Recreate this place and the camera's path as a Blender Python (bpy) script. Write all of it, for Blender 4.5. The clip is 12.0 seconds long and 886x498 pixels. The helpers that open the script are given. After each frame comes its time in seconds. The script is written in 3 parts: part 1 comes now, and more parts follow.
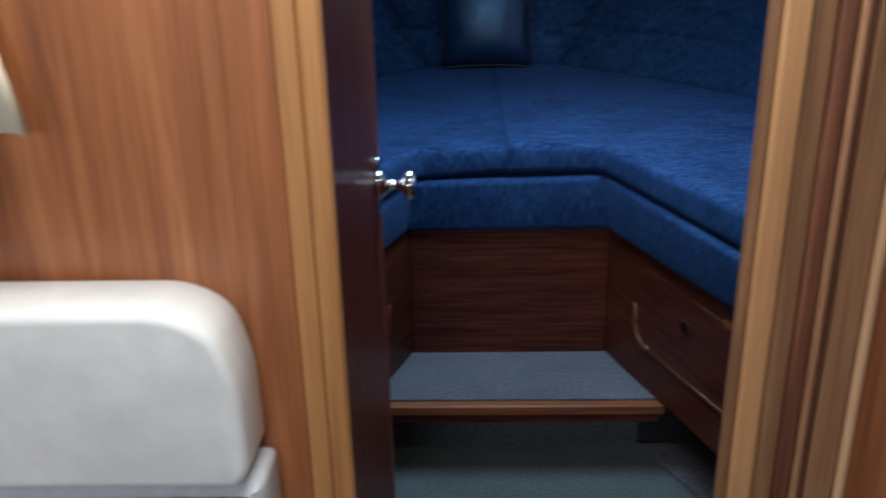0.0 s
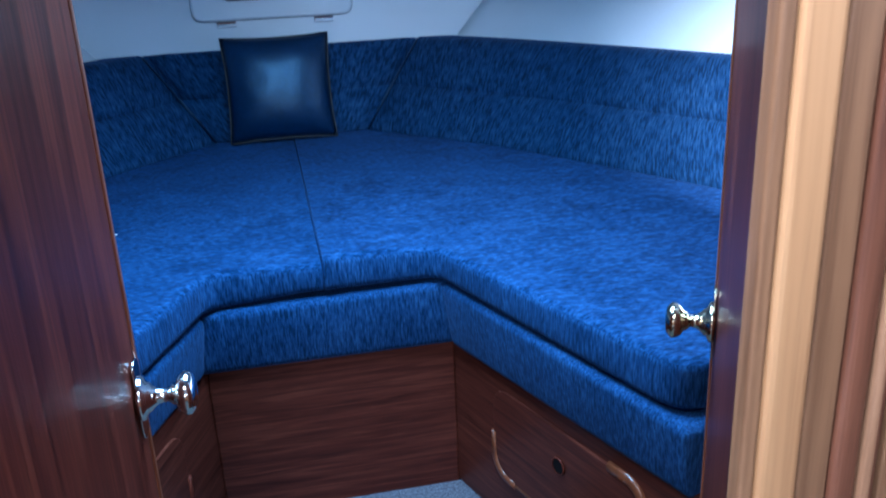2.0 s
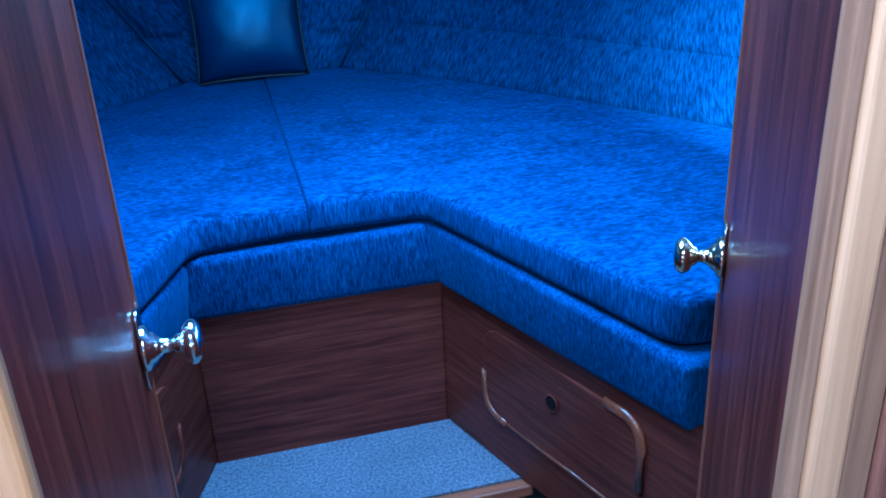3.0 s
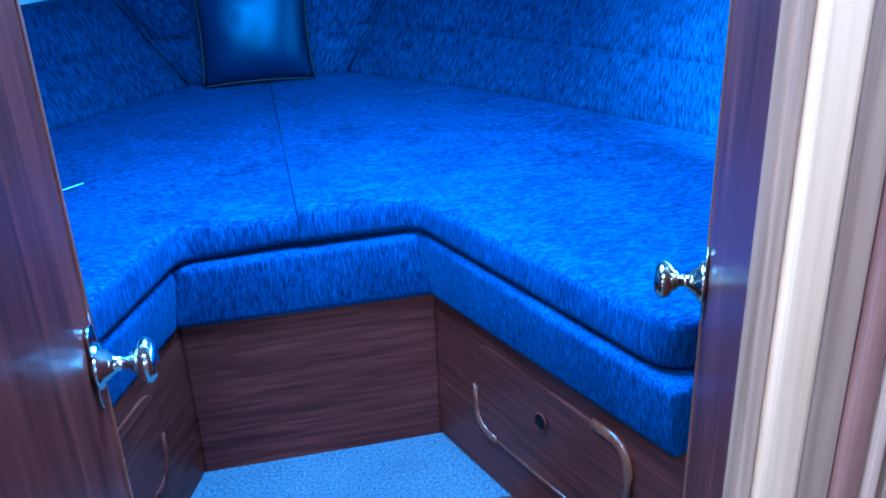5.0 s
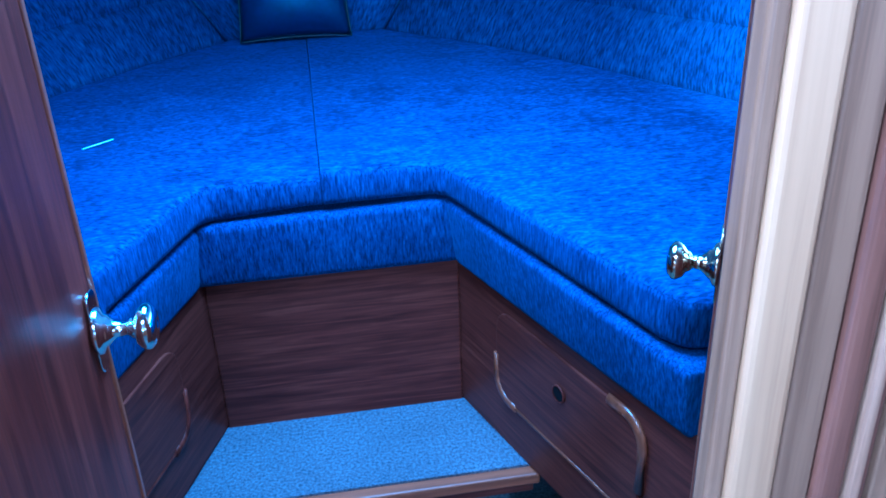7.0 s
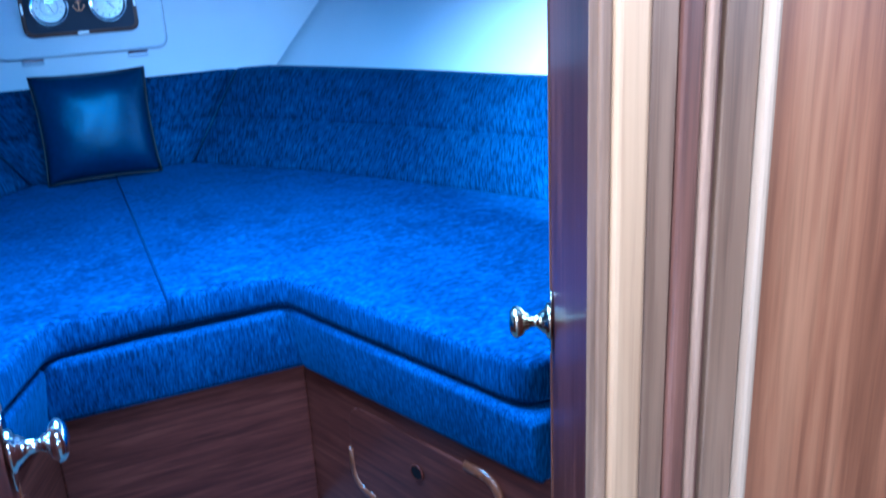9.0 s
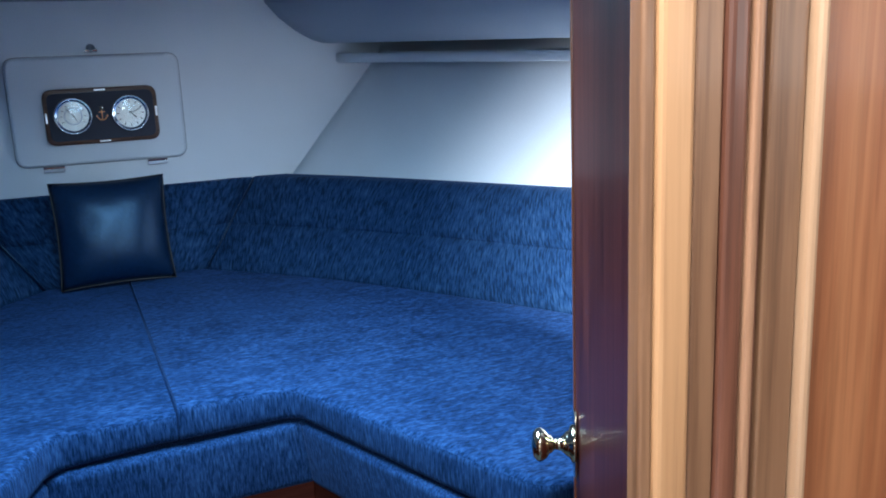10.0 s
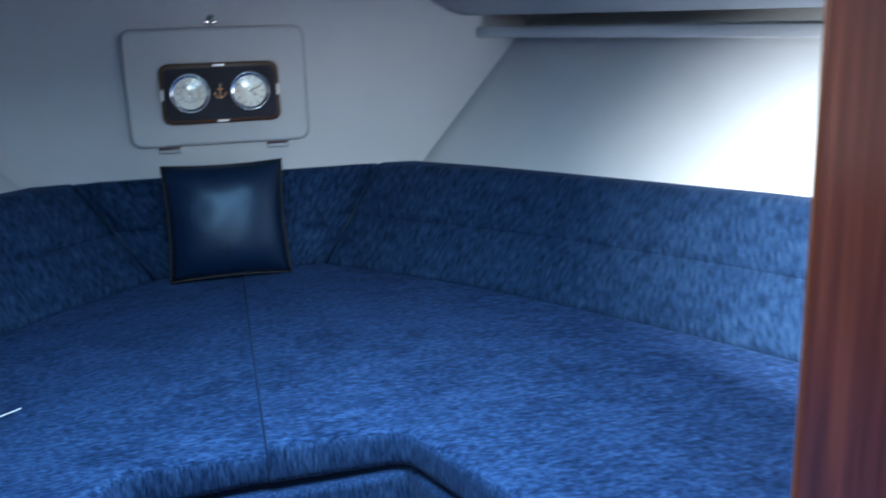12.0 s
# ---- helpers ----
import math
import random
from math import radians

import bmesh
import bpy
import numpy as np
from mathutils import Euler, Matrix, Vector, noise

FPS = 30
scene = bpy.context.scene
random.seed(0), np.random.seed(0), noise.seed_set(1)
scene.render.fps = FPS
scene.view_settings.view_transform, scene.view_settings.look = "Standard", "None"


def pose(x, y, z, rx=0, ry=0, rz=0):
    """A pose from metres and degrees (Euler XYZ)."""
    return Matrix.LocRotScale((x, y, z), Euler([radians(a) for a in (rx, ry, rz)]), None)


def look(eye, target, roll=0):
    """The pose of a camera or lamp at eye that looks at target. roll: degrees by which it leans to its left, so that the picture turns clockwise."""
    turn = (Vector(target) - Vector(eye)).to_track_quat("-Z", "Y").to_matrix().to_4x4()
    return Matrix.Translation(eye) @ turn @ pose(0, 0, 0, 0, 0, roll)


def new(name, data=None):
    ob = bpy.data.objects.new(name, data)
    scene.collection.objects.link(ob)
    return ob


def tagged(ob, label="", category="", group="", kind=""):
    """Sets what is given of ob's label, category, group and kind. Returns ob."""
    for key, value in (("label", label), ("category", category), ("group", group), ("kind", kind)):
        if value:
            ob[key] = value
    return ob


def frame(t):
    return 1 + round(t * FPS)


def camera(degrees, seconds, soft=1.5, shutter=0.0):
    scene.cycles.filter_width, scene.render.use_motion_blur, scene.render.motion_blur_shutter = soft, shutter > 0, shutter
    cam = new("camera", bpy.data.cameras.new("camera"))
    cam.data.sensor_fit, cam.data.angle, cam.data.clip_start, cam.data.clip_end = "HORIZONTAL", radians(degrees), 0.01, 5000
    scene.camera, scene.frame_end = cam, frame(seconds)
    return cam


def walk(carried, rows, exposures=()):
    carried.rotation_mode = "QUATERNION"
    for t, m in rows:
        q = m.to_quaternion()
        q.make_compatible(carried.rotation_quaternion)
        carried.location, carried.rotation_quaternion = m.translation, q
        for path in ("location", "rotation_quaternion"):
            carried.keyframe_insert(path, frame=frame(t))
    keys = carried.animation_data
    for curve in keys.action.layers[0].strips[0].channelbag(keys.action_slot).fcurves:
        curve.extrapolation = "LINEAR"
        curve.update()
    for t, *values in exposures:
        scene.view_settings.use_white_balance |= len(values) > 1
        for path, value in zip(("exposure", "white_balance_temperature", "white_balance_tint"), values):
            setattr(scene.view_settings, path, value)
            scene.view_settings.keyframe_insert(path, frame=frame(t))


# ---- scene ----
cam = camera(53.9, 12.0, 1.8, 0.5)
PATH = [
    (0, (-0.097, -0.064, 1.314), (-0.156, 1.795, 0.576), -1.3),
    (0.5, (-0.124, 0.005, 1.337), (0.14, 1.847, 0.605), -1.7),
    (1, (-0.104, 0.139, 1.359), (0.277, 1.978, 0.671), -2.6),
    (1.5, (-0.065, 0.283, 1.373), (0.305, 2.14, 0.73), -2.1),
    (2, (-0.07, 0.376, 1.364), (0.288, 2.217, 0.67), -2.6),
    (2.5, (-0.125, 0.402, 1.353), (0.317, 2.177, 0.544), -2.9),
    (4.5, (-0.061, 0.435, 1.369), (0.313, 2.214, 0.535), -2.2),
    (5, (-0.049, 0.436, 1.358), (0.328, 2.221, 0.538), -2.3),
    (5.5, (-0.031, 0.439, 1.328), (0.338, 2.2, 0.454), -2.9),
    (6, (0.002, 0.451, 1.328), (0.35, 2.188, 0.401), -3.8),
    (6.5, (0.0, 0.459, 1.359), (0.301, 2.216, 0.453), -3.0),
    (7, (0.003, 0.452, 1.366), (0.26, 2.216, 0.459), -2.2),
    (9, (-0.126, 0.32, 1.393), (0.622, 2.05, 0.724), -3.0),
    (9.5, (-0.133, 0.333, 1.409), (0.634, 2.11, 0.902), -2.7),
    (10, (-0.134, 0.347, 1.406), (0.635, 2.14, 0.965), -2.4),
    (10.5, (-0.139, 0.358, 1.404), (0.628, 2.158, 0.99), -2.4),
    (11, (-0.141, 0.375, 1.403), (0.6, 2.191, 1.01), -2.6),
    (11.5, (-0.097, 0.502, 1.38), (0.587, 2.338, 0.98), -3.0),
    (12, (-0.026, 0.662, 1.398), (0.446, 2.546, 0.92), -2.0),
]
EXPOSURES = [
    (0, -0.80, 6400, 8),
    (0.5, -0.15, 6900, 12),
    (1.0, 0.15, 5250, 5),
    (1.5, 0.2, 5000, 4),
    (2.0, 0.24, 4900, 6),
    (2.5, 0.32, 4250, 4),
    (4.5, 0.90, 3300, -1),
    (7.0, 0.72, 3250, -1),
    (9.0, 0.74, 3750, 0),
    (9.5, 0.42, 4450, 7),
    (10.0, 0.08, 5700, 5),
    (11.0, 0.05, 5900, 6),
    (12, 0.06, 6400, 6),
]
walk(cam, [(t, look(eye, target, roll)) for t, eye, target, roll in PATH], EXPOSURES)
# ---------------------------------------------------------------- light
SUN_FROM = Vector((-0.35, -0.45, 1.0)).normalized()


def make_light():
    world = bpy.data.worlds.new("sky")
    scene.world = world
    world.use_nodes = True
    nt = world.node_tree
    sky = nt.nodes.new("ShaderNodeTexSky")
    sky.sky_type = "NISHITA"
    sky.sun_disc = False
    sky.sun_elevation = math.asin(SUN_FROM.z)
    sky.sun_rotation = math.atan2(SUN_FROM.x, SUN_FROM.y)
    bg = nt.nodes["Background"]
    bg.inputs["Strength"].default_value = 0.1
    nt.links.new(sky.outputs[0], bg.inputs["Color"])
    sun = new("sun", bpy.data.lights.new("sun", "SUN"))
    sun.data.energy, sun.data.angle, sun.data.color = 0.6, radians(25), (1.0, 0.96, 0.90)
    sun.matrix_world = look((0, 0, 0), -SUN_FROM)


def area(name, eye, target, sx, sy, power, color):
    lamp = new(name, bpy.data.lights.new(name, "AREA"))
    lamp.data.shape, lamp.data.size, lamp.data.size_y = "RECTANGLE", sx, sy
    lamp.data.energy, lamp.data.color = power, color
    lamp.matrix_world = look(eye, target)
    return lamp


make_light()
# daylight in the deck hatch over the berth, in the saloon's windows and in the companionway
HATCH = (-0.26, 0.32, 1.36, 1.94)
area("hatch_daylight", (0.03, 1.65, 1.715), (0.03, 1.65, 0.0), 0.54, 0.54, 32, (0.56, 0.81, 1.0))
area("window_daylight_port", (-1.38, -0.5, 1.42), (0, -0.3, 1.0), 1.1, 0.26, 3, (1.0, 0.95, 0.88))
area("window_daylight_starboard", (1.38, -0.5, 1.42), (0, -0.3, 1.0), 1.1, 0.26, 5, (1.0, 0.95, 0.88))
area("companionway_daylight", (-0.45, -2.20, 1.71), (0.05, 0.8, 1.45), 0.58, 0.28, 36, (0.92, 0.96, 1.0))

# unseen saloon hatch and lamp, added to light the bulkhead from above
ADDED_HATCH = (-0.56, 0.16, 0.23, 0.77)
area("added_bulkhead_light", (-0.20, 0.50, 1.93), (-0.20, 0.50, 0.0), 0.66, 0.50, 27, (1.0, 0.95, 0.88))

# the reading lamp on the starboard side of the bulkhead, which throws its cone along the hull
READING = Vector((1.02, 1.04, 1.34))
READING_AIM = Vector((1.37, 1.78, 0.93))
spot = new("reading_light", bpy.data.lights.new("reading_light", "SPOT"))
spot.data.energy, spot.data.color, spot.data.shadow_soft_size = 325, (0.95, 0.97, 1.0), 0.025
spot.data.spot_size, spot.data.spot_blend = radians(70), 0.75
spot.matrix_world = look(READING, READING_AIM)

# ---------------------------------------------------------------- materials


def material(name, rough=0.5, metal=0.0, color=None):
    m = bpy.data.materials.new(name)
    m.use_nodes = True
    p = m.node_tree.nodes["Principled BSDF"]
    p.inputs["Roughness"].default_value = rough
    p.inputs["Metallic"].default_value = metal
    if color:
        p.inputs["Base Color"].default_value = (*color, 1)
    return m, m.node_tree, p


def noise_tex(nt, scale, stretch=(1, 1, 1), detail=4, rough=0.55, distort=0.0, flow=""):
    co = nt.nodes.new("ShaderNodeAttribute" if flow else "ShaderNodeTexCoord")
    if flow:
        co.attribute_name = flow
    mp = nt.nodes.new("ShaderNodeMapping")
    mp.inputs["Scale"].default_value = stretch
    nt.links.new(co.outputs["Vector" if flow else "Object"], mp.inputs["Vector"])
    n = nt.nodes.new("ShaderNodeTexNoise")
    n.inputs["Scale"].default_value = scale
    n.inputs["Detail"].default_value = detail
    n.inputs["Roughness"].default_value = rough
    n.inputs["Distortion"].default_value = distort
    nt.links.new(mp.outputs[0], n.inputs["Vector"])
    return n.outputs["Fac"]


def ramp(nt, fac, *stops):
    r = nt.nodes.new("ShaderNodeValToRGB")
    while len(r.color_ramp.elements) < len(stops):
        r.color_ramp.elements.new(0.5)
    for e, (pos, col) in zip(r.color_ramp.elements, stops):
        e.position, e.color = pos, (*col, 1)
    nt.links.new(fac, r.inputs[0])
    return r.outputs["Color"]


def mixed(nt, a, b, fac, mode="MULTIPLY"):
    x = nt.nodes.new("ShaderNodeMixRGB")
    x.blend_type = mode
    x.inputs[0].default_value = fac
    nt.links.new(a, x.inputs[1])
    nt.links.new(b, x.inputs[2])
    return x.outputs[0]


def bumped(nt, p, height, strength, dist):
    b = nt.nodes.new("ShaderNodeBump")
    b.inputs["Strength"].default_value = strength
    b.inputs["Distance"].default_value = dist
    nt.links.new(height, b.inputs["Height"])
    nt.links.new(b.outputs[0], p.inputs["Normal"])


def wood(name, dark, mid, light, along, rough=0.3, coat=0.4, band=9.0, lift=0.12, spread=0.25, across=0.05, pores=0.75):
    """Varnished wood; along: the axis of the grain, 0, 1, 2, or 3 for any level direction."""
    m, nt, p = material(name, rough)
    st = [[0.06, 1, 1], [1, 0.06, 1], [1, 1, across], [0.05, 0.05, 1]][along]
    fig = noise_tex(nt, band, st, 4, 0.55, 0.9)
    col = ramp(nt, fig, (0.5 - spread, dark), (0.5, mid), (0.5 + spread, light))
    fine = noise_tex(nt, 130, [[0.03, 1, 1], [1, 0.03, 1], [1, 1, 0.03], [0.03, 0.03, 1]][along], 4, 0.65)
    grain = ramp(nt, fine, (0.32, (0.50, 0.45, 0.42)), (0.56, (1.0, 1.0, 1.0)))
    blot = noise_tex(nt, 3.2, [[0.4, 1, 1], [1, 0.4, 1], [1, 1, 0.4], [0.5, 0.5, 1]][along], 2)
    wide = ramp(nt, blot, (0.3, (0.78, 0.76, 0.74)), (0.7, (1.0, 1.0, 1.0)))
    c = mixed(nt, mixed(nt, col, grain, pores), wide, 0.8)
    nt.links.new(c, p.inputs["Base Color"])
    p.inputs["Coat Weight"].default_value = coat
    p.inputs["Coat Roughness"].default_value = 0.12
    bumped(nt, p, fine, lift, 0.002)
    return m


def fabric(name, along, dark, mid, light, scale=210, stretch=0.12, flow="", flecks=0.0):
    """Blue chenille with short slubs that run along one axis."""
    m, nt, p = material(name, 0.85)
    st = [[stretch, 1, 1], [1, stretch, 1], [1, 1, stretch]][along]
    slub = noise_tex(nt, scale, st, 3, 0.6, 0.2, flow)
    patch = noise_tex(nt, 13, [[0.6, 1, 1], [1, 0.6, 1], [1, 1, 0.6]][along], 4, 0.65)
    dense = nt.nodes.new("ShaderNodeMath")
    dense.operation = "MULTIPLY_ADD"
    nt.links.new(patch, dense.inputs[0])
    dense.inputs[1].default_value = 0.20
    nt.links.new(slub, dense.inputs[2])
    col = ramp(nt, dense.outputs[0], (0.475, dark), (0.575, mid), (0.80, light))
    worn = ramp(nt, patch, (0.3, (0.80, 0.83, 0.86)), (0.65, (1.0, 1.0, 1.0)))
    streak = noise_tex(nt, 90, st, 2, 0.5, 0.0, flow)
    st2 = ramp(nt, streak, (0.35, (0.72, 0.74, 0.78)), (0.55, (1.0, 1.0, 1.0)))
    c = mixed(nt, mixed(nt, col, worn, 0.9), st2, 0.6)
    if flecks:
        dash = noise_tex(nt, 105, [0.34, 1, 1], 2, 0.6, 0.4)
        area_of = noise_tex(nt, 7, (1, 1, 1), 3, 0.6)
        both = nt.nodes.new("ShaderNodeMath")
        both.operation = "MULTIPLY_ADD"
        nt.links.new(area_of, both.inputs[0])
        both.inputs[1].default_value = 0.55
        nt.links.new(dash, both.inputs[2])
        c = mixed(nt, c, ramp(nt, both.outputs[0], (0.80, (1.0, 1.0, 1.0)), (0.93, (0.36, 0.42, 0.50))), flecks)
    nt.links.new(c, p.inputs["Base Color"])
    p.inputs["Specular IOR Level"].default_value = 0.25
    p.inputs["Specular Tint"].default_value = (0.35, 0.6, 1.0, 1)
    p.inputs["Sheen Weight"].default_value = 0.08
    p.inputs["Sheen Roughness"].default_value = 0.4
    p.inputs["Sheen Tint"].default_value = (0.3, 0.5, 1.0, 1)
    bumped(nt, p, slub, 0.4, 0.003)
    return m


def plain(name, color, rough=0.6, vary=0.1, scale=40, bump=0.1, metal=0.0, depth=0.002):
    m, nt, p = material(name, rough, metal)
    a = noise_tex(nt, scale, (1, 1, 1), 4)
    b = noise_tex(nt, 3.5, (1, 1, 1), 2)
    lo = tuple(v * (1 - vary) for v in color)
    c = mixed(nt, ramp(nt, a, (0.3, lo), (0.7, color)), ramp(nt, b, (0.3, (1 - vary,) * 3), (0.7, (1, 1, 1))), 1.0)
    nt.links.new(c, p.inputs["Base Color"])
    if bump:
        bumped(nt, p, a, bump, depth)
    return m


def carpet(name, low, high):
    """Short speckled pile."""
    m, nt, p = material(name, 0.95)
    pile = noise_tex(nt, 165, (1, 1, 1), 3, 0.75)
    worn = noise_tex(nt, 6, (1, 1, 1), 3)
    c = mixed(nt, ramp(nt, pile, (0.36, low), (0.62, high)), ramp(nt, worn, (0.3, (0.75, 0.75, 0.75)), (0.7, (1, 1, 1))), 1.0)
    nt.links.new(c, p.inputs["Base Color"])
    bumped(nt, p, pile, 1.0, 0.006)
    return m


BLUE = ((0.0055, 0.0195, 0.063), (0.0140, 0.0380, 0.121), (0.036, 0.090, 0.228))
FAB_X = fabric("blue_fabric_level", 0, *BLUE, scale=165, stretch=0.42, flecks=0.9)
FAB_Z = fabric("blue_fabric_upright", 2, *BLUE, scale=300, stretch=0.13)
GREY = ((0.0070, 0.0165, 0.044), (0.0125, 0.0345, 0.094), (0.036, 0.080, 0.170))
FAB_BACK = fabric("blue_fabric_backrest", 2, *GREY, scale=165, stretch=0.24, flow="flow")
MAHOGANY_Z = wood("mahogany_upright", (0.040, 0.0085, 0.005), (0.086, 0.0180, 0.011), (0.135, 0.033, 0.018), 2, 0.42, 0.06, 44, spread=0.2, pores=0.8)
MAHOGANY_Z.node_tree.nodes["Principled BSDF"].inputs["Specular IOR Level"].default_value = 0.12
MAHOGANY_H = wood("mahogany_level", (0.036, 0.0075, 0.0045), (0.082, 0.0185, 0.0110), (0.140, 0.038, 0.022), 3, 0.42, 0.08, 105, spread=0.24, pores=0.65)
MAHOGANY_H.node_tree.nodes["Principled BSDF"].inputs["Specular IOR Level"].default_value = 0.2
MAHOGANY_EDGE = wood("mahogany_lipping", (0.12, 0.032, 0.012), (0.18, 0.052, 0.019), (0.24, 0.075, 0.03), 2, 0.35, 0.4)
LIP_X = wood("mahogany_nosing", (0.17, 0.050, 0.018), (0.26, 0.078, 0.028), (0.34, 0.11, 0.042), 0, 0.5, 0.0)
VENEER = wood("sapele_veneer", (0.21, 0.068, 0.025), (0.35, 0.125, 0.048), (0.46, 0.190, 0.078), 2, 0.42, 0.12, 26, spread=0.2, across=0.05, pores=0.55)
TRIM_TAN = wood("trim_tan", (0.165, 0.080, 0.040), (0.25, 0.128, 0.065), (0.34, 0.185, 0.100), 2, 0.42, 0.16, 34, pores=0.75)
TRIM_PALE = wood("trim_pale", (0.36, 0.180, 0.080), (0.49, 0.265, 0.124), (0.60, 0.350, 0.175), 2, 0.42, 0.16, 22, pores=0.4)
TRIM_BEAD = wood("trim_bead", (0.46, 0.28, 0.16), (0.56, 0.35, 0.21), (0.64, 0.42, 0.26), 2, 0.35, 0.3, 22, pores=0.3)
TRIM_ROSE = wood("trim_rose", (0.27, 0.132, 0.072), (0.36, 0.19, 0.105), (0.45, 0.255, 0.15), 2, 0.42, 0.16, 24)
TRIM_AMBER = wood("trim_amber", (0.34, 0.155, 0.052), (0.45, 0.215, 0.078), (0.55, 0.285, 0.115), 2, 0.42, 0.16, 22, pores=0.5)
TRIM_ORANGE = wood("trim_orange", (0.27, 0.092, 0.032), (0.36, 0.130, 0.048), (0.44, 0.175, 0.070), 2, 0.42, 0.16, 18, pores=0.5)
TRIM_RED = wood("trim_red", (0.085, 0.030, 0.017), (0.145, 0.054, 0.030), (0.23, 0.092, 0.052), 2, 0.40, 0.2, 40, pores=0.8)
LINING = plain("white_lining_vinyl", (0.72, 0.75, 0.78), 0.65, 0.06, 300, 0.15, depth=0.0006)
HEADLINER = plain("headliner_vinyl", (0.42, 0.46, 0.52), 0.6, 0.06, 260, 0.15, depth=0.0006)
CARPET = carpet("blue_grey_carpet", (0.050, 0.052, 0.072), (0.190, 0.190, 0.230))
FLOOR_CARPET = carpet("grey_floor_carpet", (0.045, 0.056, 0.062), (0.14, 0.165, 0.175))
PAD = plain("white_cushion_leather", (0.84, 0.89, 0.93), 0.6, 0.12, 22, 0.2, depth=0.004)
PAD_LOW = plain("pale_grey_cushion", (0.58, 0.62, 0.70), 0.7, 0.15, 60, 0.2)
CREAM = plain("cream_cloth", (0.72, 0.66, 0.54), 0.8, 0.08, 120, 0.2)
VELVET = plain("navy_velvet", (0.004, 0.018, 0.060), 0.42, 0.4, 70, 0.35)
VELVET.node_tree.nodes["Principled BSDF"].inputs["Specular Tint"].default_value = (0.45, 0.70, 1.0, 1)
VELVET.node_tree.nodes["Principled BSDF"].inputs["Specular IOR Level"].default_value = 0.8
PIPING = plain("gold_piping", (0.050, 0.048, 0.045), 0.6, 0.2, 90, 0.1)
CHROME = plain("polished_chrome", (0.86, 0.88, 0.90), 0.10, 0.04, 20, 0.0, 1.0)
STEEL = plain("brushed_steel", (0.80, 0.83, 0.86), 0.38, 0.06, 60, 0.0, 1.0)
BRASS = plain("polished_brass", (0.76, 0.66, 0.48), 0.12, 0.08, 30, 0.0, 1.0)
PANEL_SHADE = plain("panel_shade_grey", (0.34, 0.35, 0.37), 0.7, 0.1, 40, 0.0)
# near-black that paints the shade inside gaps and the finger holes
RECESS_SHADE = plain("recess_shade", (0.010, 0.009, 0.010), 0.95, 0.2, 30, 0.0)
RECESS_SHADE.node_tree.nodes["Principled BSDF"].inputs["Specular IOR Level"].default_value = 0.05
DARK_CHROME = plain("dull_chrome", (0.42, 0.47, 0.54), 0.40, 0.1, 60, 0.0, 1.0)
BOARD = wood("walnut_board", (0.05, 0.020, 0.010), (0.09, 0.038, 0.018), (0.14, 0.06, 0.028), 0, 0.4, 0.2, 30)
NAVY = plain("navy_panel", (0.006, 0.009, 0.026), 0.6, 0.1, 40, 0.0)
DIAL = plain("white_dial", (0.80, 0.80, 0.78), 0.5, 0.03, 20, 0.0)
INK = plain("black_ink", (0.02, 0.02, 0.02), 0.5, 0.05, 20, 0.0)


def glass_material():
    m, nt, p = material("clear_glass", 0.03, 0.0, (1, 1, 1))
    p.inputs["Transmission Weight"].default_value = 1.0
    p.inputs["IOR"].default_value = 1.45
    return m


GLASS = glass_material()


def glow_material():
    m, nt, p = material("lamp_lens", 0.5, 0.0, (0.9, 0.8, 0.55))
    p.inputs["Emission Color"].default_value = (1.0, 0.88, 0.50, 1)
    p.inputs["Emission Strength"].default_value = 1.5
    return m


LENS = glow_material()

# ---------------------------------------------------------------- helpers


def thing(name, at, label, category, group="", kind=""):
    e = new(name)
    e.empty_display_size = 0.05
    e.location = at
    bpy.context.view_layer.update()
    return tagged(e, label, category, group, kind)


def part(name, bm, mat, parent=None, label="", smooth=False):
    """Links a bmesh, made in world metres, as one mesh object under its thing."""
    bmesh.ops.recalc_face_normals(bm, faces=bm.faces)
    me = bpy.data.meshes.new(name)
    bm.to_mesh(me)
    bm.free()
    for f in me.polygons:
        f.use_smooth = smooth
    for m in (mat if isinstance(mat, (list, tuple)) else [mat]):
        me.materials.append(m)
    ob = new(name, me)
    if parent:
        bpy.context.view_layer.update()
        ob.parent = parent
        ob.matrix_parent_inverse = parent.matrix_world.inverted()
    if label:
        ob["label"] = label
    return ob


def setting(name, bm, mat, label, category, smooth=False):
    return tagged(part(name, bm, mat, None, "", smooth), label, category, "", "structure")


def add_box(bm, x0, x1, y0, y1, z0, z1, bevel=0.0, seg=2):
    g = bmesh.ops.create_cube(bm, size=1.0, matrix=Matrix.LocRotScale(((x0 + x1) / 2, (y0 + y1) / 2, (z0 + z1) / 2), None, (x1 - x0, y1 - y0, z1 - z0)))
    if bevel:
        es = list({e for v in g["verts"] for e in v.link_edges})
        bmesh.ops.bevel(bm, geom=es, offset=bevel, segments=seg, affect="EDGES", profile=0.5)
    return bm


def box(x0, x1, y0, y1, z0, z1, bevel=0.0, seg=2):
    return add_box(bmesh.new(), x0, x1, y0, y1, z0, z1, bevel, seg)


def moved(bm, m):
    bmesh.ops.transform(bm, matrix=m, verts=bm.verts)
    return bm


